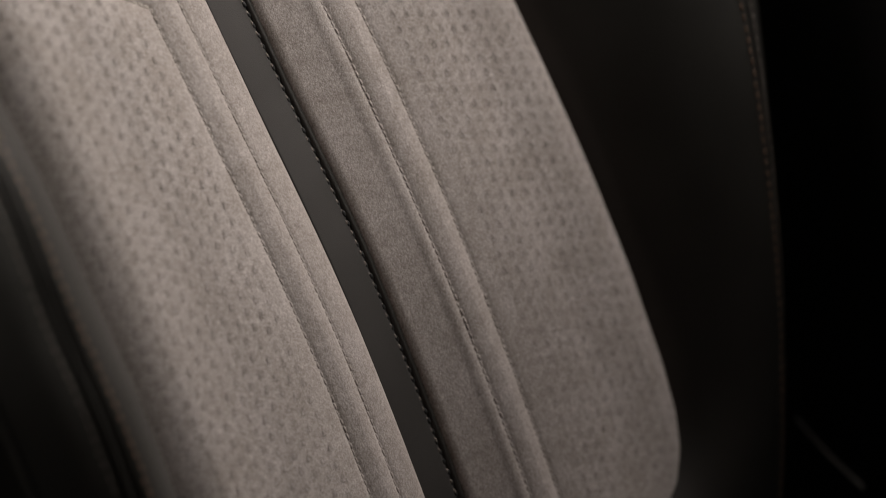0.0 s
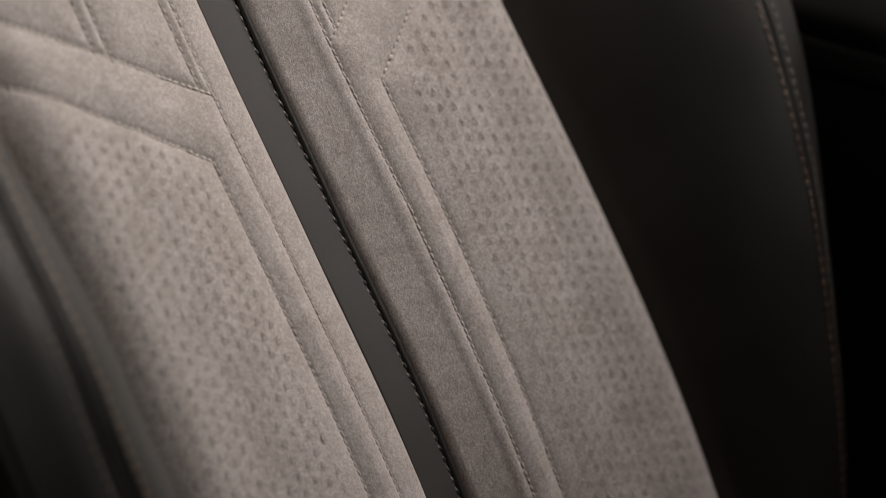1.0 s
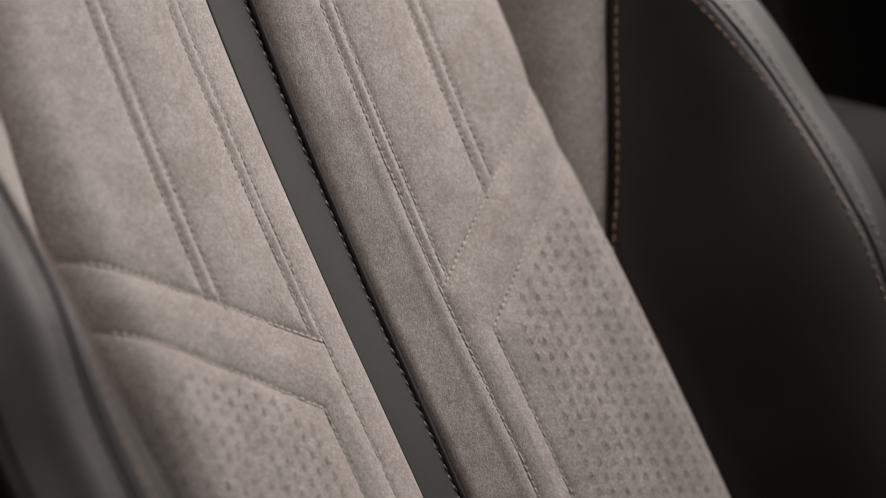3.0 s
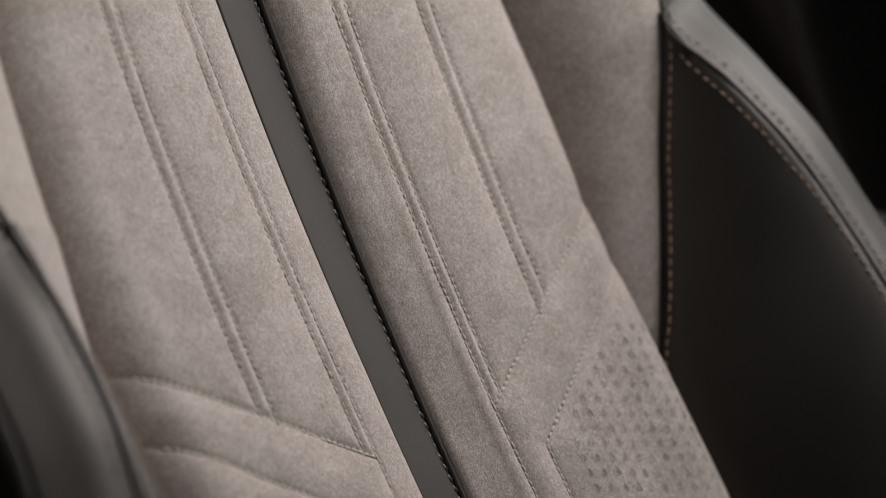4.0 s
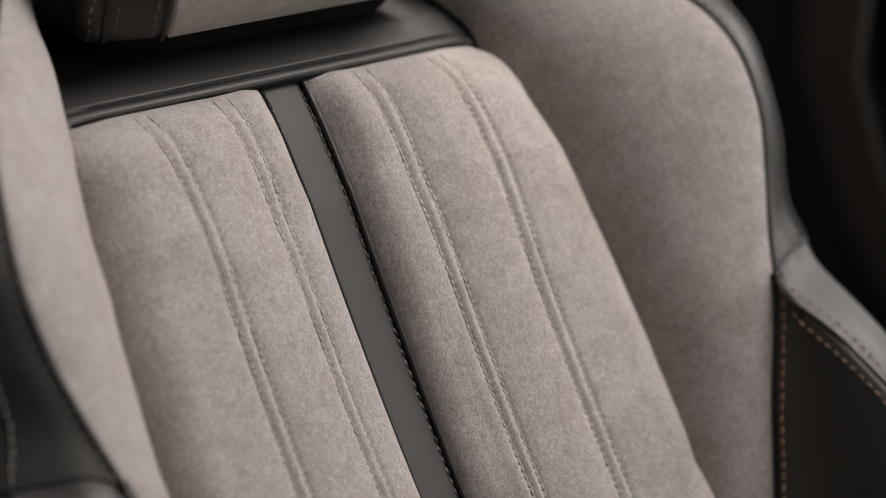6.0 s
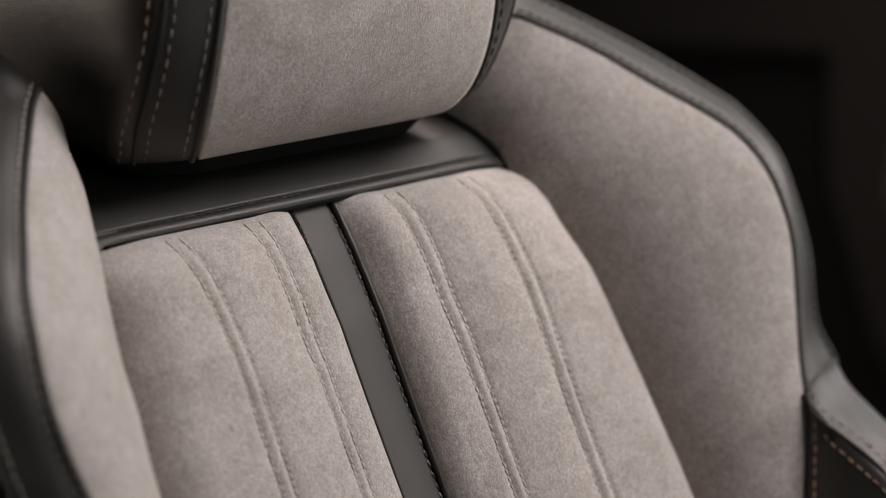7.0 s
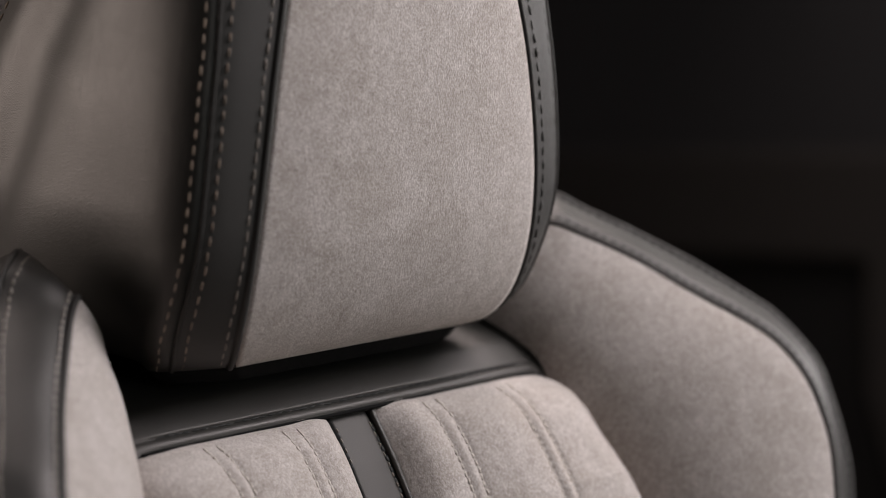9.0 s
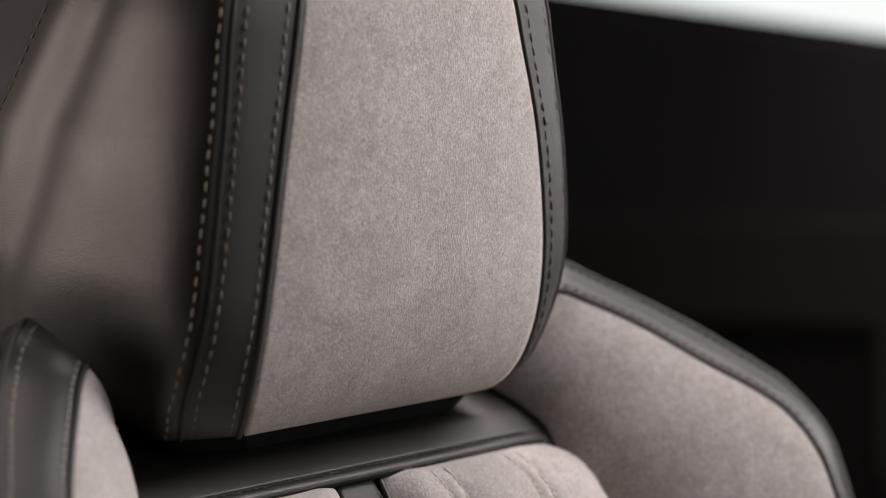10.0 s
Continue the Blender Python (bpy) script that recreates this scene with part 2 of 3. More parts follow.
def flatten(x, s, sign):
    """How much flatter the pads lie between the stripe and their outer rolls, more so lower down and on the console side."""
    fall = [0.0, 0.0, 0.0012, 0.0036, 0.0052, 0.0058, 0.005, 0.004] if sign > 0 else [0.0, 0.0, 0.0012, 0.0030, 0.0034, 0.0032, 0.003, 0.003]
    return np.interp(s, [0.0, 0.05, 0.1, 0.2, 0.3, 0.45, 0.55, 0.74], fall) * smoothstep(0.018, 0.042, x) * (1 - smoothstep(0.115, 0.165, x))


STITCH = 0.0042


def seam_distance(x, s):
    """How far the nearest seam is, and how far along it, counted in stitches."""
    d, turn = np.full(np.shape(x), 1.0), np.zeros(np.shape(x))
    for (ax, a_s), (bx, b_s) in SEAMS:
        ex, es = bx - ax, b_s - a_s
        t = np.clip(((x - ax) * ex + (s - a_s) * es) / (ex * ex + es * es), 0, 1)
        here = np.hypot(x - ax - t * ex, s - a_s - t * es)
        turn = np.where(here < d, t * math.hypot(ex, es) / STITCH, turn)
        d = np.minimum(d, here)
    return d, turn


def groove(s):
    """Rise and fall of the stripe's bed along the back."""
    return np.interp(s, [-0.02, 0.0, 0.03, 0.067, 0.138, 0.234, 0.33, 0.43, 0.52, 0.74], [-0.006, -0.004, 0.0, 0.0025, 0.0015, -0.001, -0.003, -0.003, 0.0, 0.0])


PAD_X = (0.0150, 0.027, 0.045, 0.068, 0.107, 0.147, 0.21)
PAD_S = (
    ((0.0, 0.1), (0.0, 0.0)),
    ((0.0, 0.03, 0.067, 0.14, 0.33, 0.45, 0.55, 0.74), (0.001, 0.0075, 0.0120, 0.0115, 0.0085, 0.0080, 0.0115, 0.012)),
    ((0.0, 0.018, 0.048, 0.089, 0.13, 0.30, 0.35, 0.44, 0.55, 0.74), (0.001, 0.0070, 0.013, 0.0172, 0.018, 0.0165, 0.0155, 0.0170, 0.019, 0.019)),
    ((0.0, 0.018, 0.03, 0.09, 0.20, 0.32, 0.37, 0.51, 0.74), (0.001, 0.0095, 0.013, 0.0205, 0.0195, 0.0165, 0.0172, 0.019, 0.019)),
    ((0.0, 0.018, 0.03, 0.07, 0.09, 0.145, 0.21, 0.30, 0.34, 0.74), (0.001, 0.0110, 0.0165, 0.0255, 0.0260, 0.0250, 0.0235, 0.0215, 0.0220, 0.022)),
    ((0.0, 0.018, 0.03, 0.07, 0.27, 0.31, 0.74), (0.001, 0.0105, 0.0150, 0.0235, 0.0205, 0.0225, 0.022)),
    ((0.0, 0.018, 0.03, 0.07, 0.27, 0.31, 0.74), (0.001, 0.0100, 0.0140, 0.0230, 0.0205, 0.0225, 0.022)),
)


def pad_height(x, s, sign):
    """How far the quilted suede stands proud of the centre line."""
    w = half_width(s)
    h = [np.interp(s, *k) for k in PAD_S]
    h[0] = np.minimum(groove(s) + 0.0006, 0.001 + s)
    h[1] = np.maximum(h[1], np.minimum(groove(s) + 0.0085, 0.001 + s))
    n = np.zeros(np.shape(x))
    offsets = np.linspace(-1, 1, 7)
    for o in offsets:
        xo = np.clip(x + o * np.clip(0.9 * (x - PAD_X[0]), 0, 0.0075), PAD_X[0], PAD_X[-1])
        for k in range(len(PAD_X) - 1):
            t = (xo - PAD_X[k]) / (PAD_X[k + 1] - PAD_X[k])
            n = n + np.where((t > 0) & (t <= 1), h[k] * (1 - t) + h[k + 1] * t, np.where((t == 0) & (k == 0), h[0], 0)) / len(offsets)
    n = n - flatten(x, s, sign) + 0.0024 * smoothstep(0.0, 0.012, s) * (1 - smoothstep(0.03, 0.075, s)) * smoothstep(0.018, 0.040, x)
    if sign > 0:  # the console-side pad rolls over beside the stripe
        n = n + np.interp(s, [0.04, 0.1, 0.2, 0.33], [0.0, 0.0016, 0.0026, 0.0]) * smoothstep(0.0120, 0.0175, x) * (1 - smoothstep(0.018, 0.031, x))
    d, turn = seam_distance(x, s)
    pinch = 1 + (0.6 - 0.3 * smoothstep(0.25, 0.40, s)) * np.cos(2 * math.pi * turn)
    relief = 0.0019 + 0.0030 * (1 - np.exp(-d / 0.010)) - 0.0005 * pinch * np.exp(-(d / 0.0015) ** 2)
    n = n + relief * smoothstep(0.0, 0.022, s) * (0.1 + 0.9 * smoothstep(0.0135, 0.029, x))
    if sign > 0:  # and lower down it climbs from the stripe to its first seam in one even slope
        foot, crest = groove(s) + 0.0040, h[2] - flatten(0.043, s, sign) + 0.0012
        slope = foot + (crest - foot) * (x - 0.0145) / 0.0285 - 0.004 * (1 - smoothstep(0.0125, 0.0150, x))
        share = np.interp(s, [0.12, 0.33], [0, 1]) * (1 - smoothstep(0.036, 0.043, x))
        n = n * (1 - share) + slope * share
    r = 0.036
    e = np.clip((x - (w - r)) / r, 0, 1)
    n = n - 0.034 * (0.35 + 0.65 * smoothstep(0.004, 0.05, s)) * (1 - np.sqrt(np.clip(1 - e**2.2, 0, 1)))
    i = np.clip(1 - (x - 0.0150) / 0.003, 0, 1)
    return n - 0.0012 * i**2 - 0.003 * np.clip(1 - s / 0.006, 0, 1) ** 2


def pad_normal(sign, x, s):
    """The way the quilted suede faces, past its fine seams."""
    dx = on_back(sign * (x + 0.005), s, pad_height(x + 0.005, s, sign)) - on_back(sign * (x - 0.005), s, pad_height(x - 0.005, s, sign))
    ds = on_back(sign * x, s + 0.003, pad_height(x, s + 0.003, sign)) - on_back(sign * x, s - 0.003, pad_height(x, s - 0.003, sign))
    n = np.cross(dx, ds)
    n /= np.linalg.norm(n, axis=-1)[..., None]
    return n * np.sign((n * back_normal(s)).sum(-1))[..., None]


car_seat = new("car_seat")
tagged(car_seat, "front car seat with quilted greige suede and charcoal leather bolsters", "car seat")


def region(x, s):
    """Which sewn panel a place belongs to."""
    up = 0.336 - (x - 0.047) * 0.093 / 0.143
    lo = 0.365 - (x - 0.067) * 0.089 / 0.125
    out = np.full(np.shape(x), 0)
    out[(x >= 0.050) & (s < up)] = 1
    out[(x >= 0.105) & (s < up)] = 2
    out[(x >= 0.044) & (s >= up)] = 3
    out[(x >= 0.067) & (s >= lo)] = 4
    return out


PANELS = ("inner_strip", "quilted_panel", "outer_panel", "chevron_band", "perforated_panel")
ss = np.linspace(0.0, S_END, 880)
tt = np.concatenate([np.linspace(0, 0.8, 150, endpoint=False), np.linspace(0.8, 1, 40)])
for sign in (-1, 1):
    Sg, Tg = np.meshgrid(ss, tt, indexing="ij")
    start = 0.0150 - (0.0022 * smoothstep(0.15, 0.42, Sg) if sign > 0 else 0.0)
    Xg = start + Tg * (half_width(Sg) - start)
    pts = on_back(sign * Xg, Sg, pad_height(Xg, Sg, sign))
    q = grid_faces(len(ss), len(tt), sign > 0)
    flat_x, flat_s = Xg.ravel(), Sg.ravel()
    reg = region(flat_x[q].mean(1), flat_s[q].mean(1))
    allv = pts.reshape(-1, 3)
    for k, nm in enumerate(PANELS):
        sel = q[reg == k]
        used, inv = np.unique(sel, return_inverse=True)
        mesh_object(nm, allv[used], inv.reshape(-1, 4), SUEDE, car_seat, "greige suede, perforated in small triangles" if k == 4 else "")

# centre stripe, sewn down its edges over a black channel, with piping beside it
ss2 = np.linspace(0.0005, 0.74, 240)
Sg, Ug = np.meshgrid(ss2, np.linspace(0, 1, 14), indexing="ij")


def stripe_edge(s):
    """The stripe's sewn edge on the console side; it narrows downwards."""
    return np.interp(s, [0.15, 0.42], [0.0119, 0.0095])


Xg = -0.0135 + Ug * (stripe_edge(Sg) + 0.0135)
patch("centre_stripe", on_back(Xg, Sg, groove(Sg) + 0.0007 - 3.0 * Xg**2), STRIPE, car_seat, "smooth charcoal leather stripe", flip=True, thick=0.0012)
Sg, Xg = np.meshgrid(ss2, np.linspace(-0.0170, 0.0170, 8), indexing="ij")
patch("stripe_channel", on_back(Xg, Sg, groove(Sg) - 0.0018), WOVEN, car_seat, "black backing cloth", flip=True, thick=0.001)
for sign in (-1, 1):
    s_ = np.linspace(0.002, 0.73, 300)
    beside = np.interp(s_, [0.15, 0.42], [0.0153, 0.0124]) if sign > 0 else -0.0153
    tube("stripe_piping", on_back(beside, s_, groove(s_) + (np.interp(s_, [0.15, 0.42], [0.0010, 0.0]) if sign > 0 else 0.0003)), 0.0019 if sign > 0 else 0.0016, LEATHER if sign > 0 else WOVEN, car_seat, "thin black leather piping")
    s_ = np.linspace(0.007, 0.73 if sign > 0 else 0.030, 300)
    for low, high, thread in ((0.007, 0.13, EDGE_THREAD), (0.13, 0.73, TAN_THREAD)):
        part_s = s_[(s_ >= low) & (s_ < high)]
        if len(part_s) > 4:
            stitches("stripe_stitching", on_back(stripe_edge(part_s) - 0.0005 if sign > 0 else -0.0124, part_s, groove(part_s) + 0.0001), back_normal(part_s), thread, car_seat, "tan thread", pitch=0.0058, length=0.0027, width=0.0011, height=0.0006, sink=0.0003)
    stitches("stripe_edging", on_back(stripe_edge(s_) if sign > 0 else -0.0129, s_ + 0.0029, groove(s_ + 0.0029) + 0.0001), back_normal(s_), DARK_THREAD, car_seat, "dark thread", pitch=0.0058, length=0.0034, width=0.0024, height=0.0005, sink=0.0003)

# suede seam stitching
for sign in (-1, 1):
    for (a, b) in SEAMS:
        m = 160
        x_ = np.linspace(a[0], b[0], m)
        s_ = np.linspace(a[1], b[1], m)
        ok = (x_ < half_width(s_) - 0.012) & (s_ > 0.007)
        lead = math.hypot(b[0] - a[0], b[1] - a[1]) * np.argmax(ok) / (m - 1)
        x_, s_ = x_[ok], s_[ok]
        if len(x_) > 4:
            stitches("seam_stitching", on_back(sign * x_, s_, pad_height(x_, s_, sign) + 0.0002), pad_normal(sign, x_, s_), THREAD if b[1] < 0.3 and abs(b[1] - 0.296) > 0.001 else GREIGE_THREAD, car_seat, "beige thread", pitch=STITCH, length=0.0036, width=0.0017, height=0.0006, sink=0.0001, lead=lead)


def perforations(sign):
    """Small triangles of punched slits over the lower suede panel, one lattice a side."""
    strokes = (((-0.0017, 0.0019), (-0.0001, -0.0020), 0.00020), ((0.0015, 0.0019), (0.0004, -0.0020), 0.00040), ((-0.0011, 0.0020), (0.0014, 0.0020), 0.00028))
    rng = np.random.default_rng(5 + sign)
    verts, faces = [], []
    for i in range(16):
        for j in range(-8, 52):
            x, s = 0.0828 + 0.00867 * i, 0.3705 + 0.0031 * i + 0.00845 * j
            lo = 0.365 - (x - 0.067) * 0.712 + 0.009
            if s < lo or s > 0.715 or x > half_width(s) - 0.012:
                continue
            j1, j2 = rng.normal(0, 0.00022, 2)
            for (ax, a_s), (bx, b_s), half in strokes:
                a, b = np.array([x + ax + j1, s + a_s + j2]), np.array([x + bx + j1, s + b_s + j2])
                d = b - a
                w = np.array([-d[1], d[0]]) / np.hypot(*d) * half * rng.uniform(0.6, 1.25)
                k = len(verts)
                verts += [a - 0.5 * w, a + 0.5 * w, 0.6 * a + 0.4 * b + w, b + 0.5 * w, b - 0.5 * w, 0.6 * a + 0.4 * b - w]
                faces.append((k, k + 1, k + 2, k + 3, k + 4, k + 5))
    v = np.array(verts)
    pts = on_back(sign * v[:, 0], v[:, 1], pad_height(v[:, 0], v[:, 1], sign) + 0.0004)
    ob = mesh_object("perforation_pattern", pts, faces, HOLE, car_seat, "small dark punched triangles", False)
    return tagged(ob, kind="stuff")


for sign in (-1, 1):
    perforations(sign)

# ---------------------------------------------------------------- side bolsters
RIDGE_TOP = [(0.140, 0.044, 1.022), (0.150, 0.028, 1.036), (0.1665, 0.0108, 1.0455), (0.180, -0.0004, 1.0397), (0.201, -0.0226, 1.0252), (0.222, -0.0455, 1.0068), (0.2418, -0.0689, 0.9899), (0.2524, -0.0819, 0.9777),
             (0.2594, -0.0944, 0.9606), (0.2624, -0.1028, 0.9425), (0.2622, -0.1103, 0.9221), (0.2561, -0.1185, 0.8928), (0.246, -0.1289, 0.8646), (0.239, -0.138, 0.845)]
OUTER_TOP = [(0.153, 0.064, 1.049), (0.168, 0.050, 1.061), (0.1927, 0.0292, 1.057), (0.2045, 0.0207, 1.0498), (0.2262, -0.0017, 1.0346), (0.2466, -0.0255, 1.018), (0.2669, -0.0495, 0.9989), (0.278, -0.0608, 0.9875),
             (0.2885, -0.079, 0.9645), (0.2908, -0.0905, 0.9390), (0.2893, -0.1017, 0.9099), (0.2855, -0.1079, 0.8857), (0.2852, -0.1120, 0.8700), (0.2925, -0.1195, 0.8500)]
RIDGE_LOW = [(0.239, -0.138, 0.845), (0.2377, -0.1455, 0.8340), (0.2425, -0.169, 0.820), (0.2463, -0.184, 0.8088), (0.2543, -0.216, 0.7795), (0.2645, -0.2455, 0.7405), (0.2685, -0.2750, 0.7035), (0.270, -0.2985, 0.6697),
             (0.2685, -0.3190, 0.623), (0.2630, -0.3424, 0.5677), (0.252, -0.371, 0.470), (0.242, -0.387, 0.400), (0.232, -0.398, 0.330), (0.222, -0.404, 0.270)]
OUTER_LOW = [(0.2925, -0.1195, 0.850), (0.2885, -0.1325, 0.8385), (0.290, -0.1592, 0.8195), (0.2924, -0.1751, 0.8060), (0.2985, -0.2047, 0.7780), (0.3075, -0.2365, 0.7349), (0.3104, -0.2640, 0.7035), (0.3103, -0.287, 0.6666),
             (0.3075, -0.3055, 0.624), (0.2985, -0.3261, 0.5641), (0.287, -0.351, 0.470), (0.276, -0.367, 0.400), (0.266, -0.378, 0.330), (0.256, -0.385, 0.270)]
DIVIDE = [(0.239, -0.138, 0.845), (0.233, -0.143, 0.818), (0.222, -0.151, 0.778), (0.208, -0.164, 0.730), (0.198, -0.172, 0.700), (0.190, -0.178, 0.672)]


def valley(s):
    return on_back(half_width(s) - 0.005, s, -0.007)


def patch_between(a, b, m, bulge, out, peak=0.72, fat=1.0):
    """A sheet between two curves of the same count, swollen along a direction."""
    u = np.linspace(0, 1, m)
    p = a[:, None] * (1 - u)[None, :, None] + b[:, None] * u[None, :, None]
    return p + np.asarray(out)[None, None] * (np.asarray(bulge)[:, None] * np.clip(np.sin(math.pi * u**peak), 0, 1)[None] ** fat)[..., None]


def mirror(p, sign):
    """The same points on one side or the other; the door-side wing stands a little wider and higher at the shoulder."""
    p = np.array(p, float)
    if sign < 0:
        p[..., 2] += 0.0045 * smoothstep(1.044, 1.058, p[..., 2]) * smoothstep(0.142, 0.150, p[..., 0])
        p[..., 0] += 0.003 * smoothstep(0.88, 0.95, p[..., 2]) * smoothstep(0.17, 0.23, p[..., 0])
    p[..., 0] *= sign
    return p


def curve_normals(c, out):
    return np.tile(np.asarray(out, float), (len(c), 1))


n_top, n_low, n_div = 120, 160, 60
ridge_top, ridge_low, divide = spline(RIDGE_TOP, n_top), spline(RIDGE_LOW, n_low), spline(DIVIDE, n_div)
# inner line of the suede wing: up the shoulder seam, then the valley beside the insert
inner = np.vstack([spline([(0.118, 0.075, 1.010), (0.130, 0.048, 1.000), (0.138, 0.032, 0.991), (0.1445, 0.0148, 0.981), (0.152, 0.000, 0.966)], 40), valley(np.linspace(0.02, 0.345, n_top + n_div - 41))])
inner = spline(inner[::6], n_top + n_div - 1)
edge = np.vstack([ridge_top, divide[1:]])
swell = np.interp(np.linspace(0, 1, n_top + n_div - 1), [0, 0.10, 0.2, 0.35, 0.45, 0.55, 0.64, 0.75, 0.88, 1], [0.002, 0.009, 0.013, 0.020, 0.024, 0.023, 0.018, 0.013, 0.008, 0.002])
wing = patch_between(inner, edge, 40, swell, (-0.75, -0.6, 0.2), 0.9, 0.75)
low_in = spline(np.vstack([divide[:-2:6], valley(np.linspace(0.375, 0.78, 13))]), n_low)
panel = patch_between(low_in, ridge_low, 36, np.interp(np.linspace(0, 1, n_low), [0, 0.12, 0.225, 0.30, 0.375, 0.52, 1], [0.001, 0.008, 0.015, 0.018, 0.020, 0.022, 0.020]), (-0.55, -0.75, 0.2), 1.05, 0.42)

for _ in range(40):
    panel[1:-1, 1:-1] = (panel[:-2, 1:-1] + 2 * panel[1:-1, 1:-1] + panel[2:, 1:-1]) / 4


def smooth_cols(p, m):
    return np.stack([spline(r, m) for r in p], 0)


def wrap_to(ridge, e, m, rise=(0.11, 0.11)):
    o = e - ridge
    lift = np.array([0.0, -0.35, 0.75])
    size = np.linalg.norm(o, axis=1)[:, None]
    band = np.stack([ridge, ridge + 0.33 * o + rise[0] * size * lift, ridge + 0.68 * o + rise[1] * size * lift, ridge + o], 1)
    side = np.stack([e, e + np.array([0.006, 0.012, -0.006]), e + np.array([0.006, 0.040, -0.018]), e + np.array([-0.004, 0.085, -0.032]), e + np.array([-0.028, 0.125, -0.04])], 1)
    return smooth_cols(band, m), smooth_cols(side, m)


up_band, up_side = wrap_to(ridge_top, spline(OUTER_TOP, n_top), 14, (0.09, 0.06))
low_band, low_side = wrap_to(ridge_low, spline(OUTER_LOW, n_low), 14, (0.10, 0.05))


def row_at(sheet, dist, far=False, least=2.2):
    """The line that runs at a given distance from a sheet's first or last column."""
    out = []
    for r in (sheet[:, ::-1] if far else sheet):
        ln = np.concatenate([[0], np.cumsum(np.linalg.norm(np.diff(r, axis=0), axis=1))])
        if ln[-1] > least * dist:
            out.append([np.interp(dist, ln, r[:, k]) for k in range(3)])
    return np.array(out)


for sign in (-1, 1):
    fl = sign > 0
    patch("wing_panel", mirror(wing, sign), SUEDE, car_seat, "greige suede wing facing", flip=fl, thick=0.004)
    patch("bolster_panel", mirror(panel, sign), LEATHER, car_seat, "charcoal leather bolster facing", flip=fl, thick=0.004)
    patch("shoulder_band", mirror(up_band, sign), LEATHER, car_seat, "charcoal leather band round the shoulder", flip=fl, thick=0.003)
    patch("upper_side", mirror(up_side, sign), LEATHER, car_seat, "", flip=fl, thick=0.003)
    patch("lower_band", mirror(low_band, sign), LEATHER, car_seat, "charcoal leather outer bolster", flip=fl, thick=0.003)
    patch("lower_side", mirror(low_side, sign), LEATHER, car_seat, "", flip=fl, thick=0.003)
    tube("wing_piping", mirror(ridge_top[12:], sign), 0.0018, PIPING, car_seat, "thin black piping")
    tube("bolster_piping", mirror(ridge_low, sign), 0.0018, LEATHER, car_seat, "thin black piping")
    tube("divide_piping", mirror(divide, sign) + np.array([0, -0.001, 0]), 0.0018, PIPING, car_seat, "thin black piping")
    tube("outer_piping", mirror(up_band[12:, -1], sign), 0.0017, PIPING, car_seat, "thin black piping")
    out = (sign * 0.5, -0.5, 0.7)
    def sew(name, line, out, mat, pitch=0.0062, length=0.0043, width=0.0016, height=0.0011):
        stitches(name, mirror(line, sign), curve_normals(line, out), mat, car_seat, mat.name.replace("_", " "), pitch=pitch, length=length, width=width, height=height, sink=0.0004)

    sew("band_stitching", row_at(up_band[16:], 0.0036), out, TAN_THREAD if sign < 0 else DARK_THREAD, 0.0056, 0.0042, 0.0018 if sign < 0 else 0.0012, 0.0008)
    sew("outer_stitching", row_at(up_band[10:], 0.0060, True), out, TAN_THREAD if sign < 0 else DARK_THREAD, 0.0056, 0.0042, 0.0017, 0.0009)
    sew("side_stitching", row_at(low_band, 0.0070), out, EDGE_THREAD, 0.0062, 0.0040, 0.0012, 0.0008)
    inn = (-sign * 0.6, -0.7, 0.3)
    sew("bolster_stitching", row_at(panel, 0.0086, True), inn, COPPER, 0.0062, 0.0040, 0.0012, 0.0007)
    sew("divide_stitching", row_at(panel[:n_div + 6], 0.0066), inn, COPPER)
    # cross seam between the upper and the lower side leather
    cross = np.vstack([low_band[0], low_side[0][1:]])
    tube("cross_seam", mirror(cross[:22], sign), 0.0016, PIPING, car_seat)

# leather shoulder between the wings, under the headrest
ss3 = np.concatenate([np.linspace(0.003, -0.014, 44), np.linspace(-0.016, -0.10, 40)])
xx3 = np.linspace(-1, 1, 70)
Sg, Ug = np.meshgrid(ss3, xx3, indexing="ij")
Xg = Ug * np.interp(Sg, [-0.10, -0.075, -0.05, -0.035, -0.017, 0.003], [0.110, 0.118, 0.130, 0.138, 0.1445, 0.152])
roll = 0.0011 * np.exp(-((Sg + 0.0010) / 0.0022) ** 2) - 0.0010 * np.exp(-((Sg + 0.0048) / 0.0010) ** 2)
back = -0.42 * np.clip(-Sg - 0.006, 0, 1) - 2.1 * np.clip(-Sg - 0.020, 0, 1) ** 1.3
shoulder = on_back(Xg, Sg, -0.001 + roll + back)
# its ends run into the wings' inner seam
meet = np.array([(-0.10, 0.110, 0.100, 1.012), (-0.075, 0.118, 0.075, 1.010), (-0.05, 0.130, 0.048, 1.000), (-0.035, 0.138, 0.032, 0.991), (-0.017, 0.1445, 0.0148, 0.981), (0.003, 0.152, 0.0, 0.966)])
ends = np.stack([np.interp(Sg, meet[:, 0], meet[:, k]) for k in (1, 2, 3)], -1)
ends[..., 0] *= np.sign(Ug)
pull = smoothstep(0.80, 1.0, np.abs(Ug))[..., None]
patch("shoulder_panel", shoulder * (1 - pull) + ends * pull, LEATHER, car_seat, "charcoal leather shoulder panel", thick=0.003)
x_ = np.linspace(-0.140, 0.140, 120)
# matte black tube stands in for the dark, shaded gap under the roll
tube("top_gap_line", on_back(x_, 0.0022, 0.0006 - 0.003 * smoothstep(0.126, 0.147, np.abs(x_))), 0.0010, WOVEN, car_seat, "thin black piping")
x_ = np.linspace(-0.128, 0.128, 160)
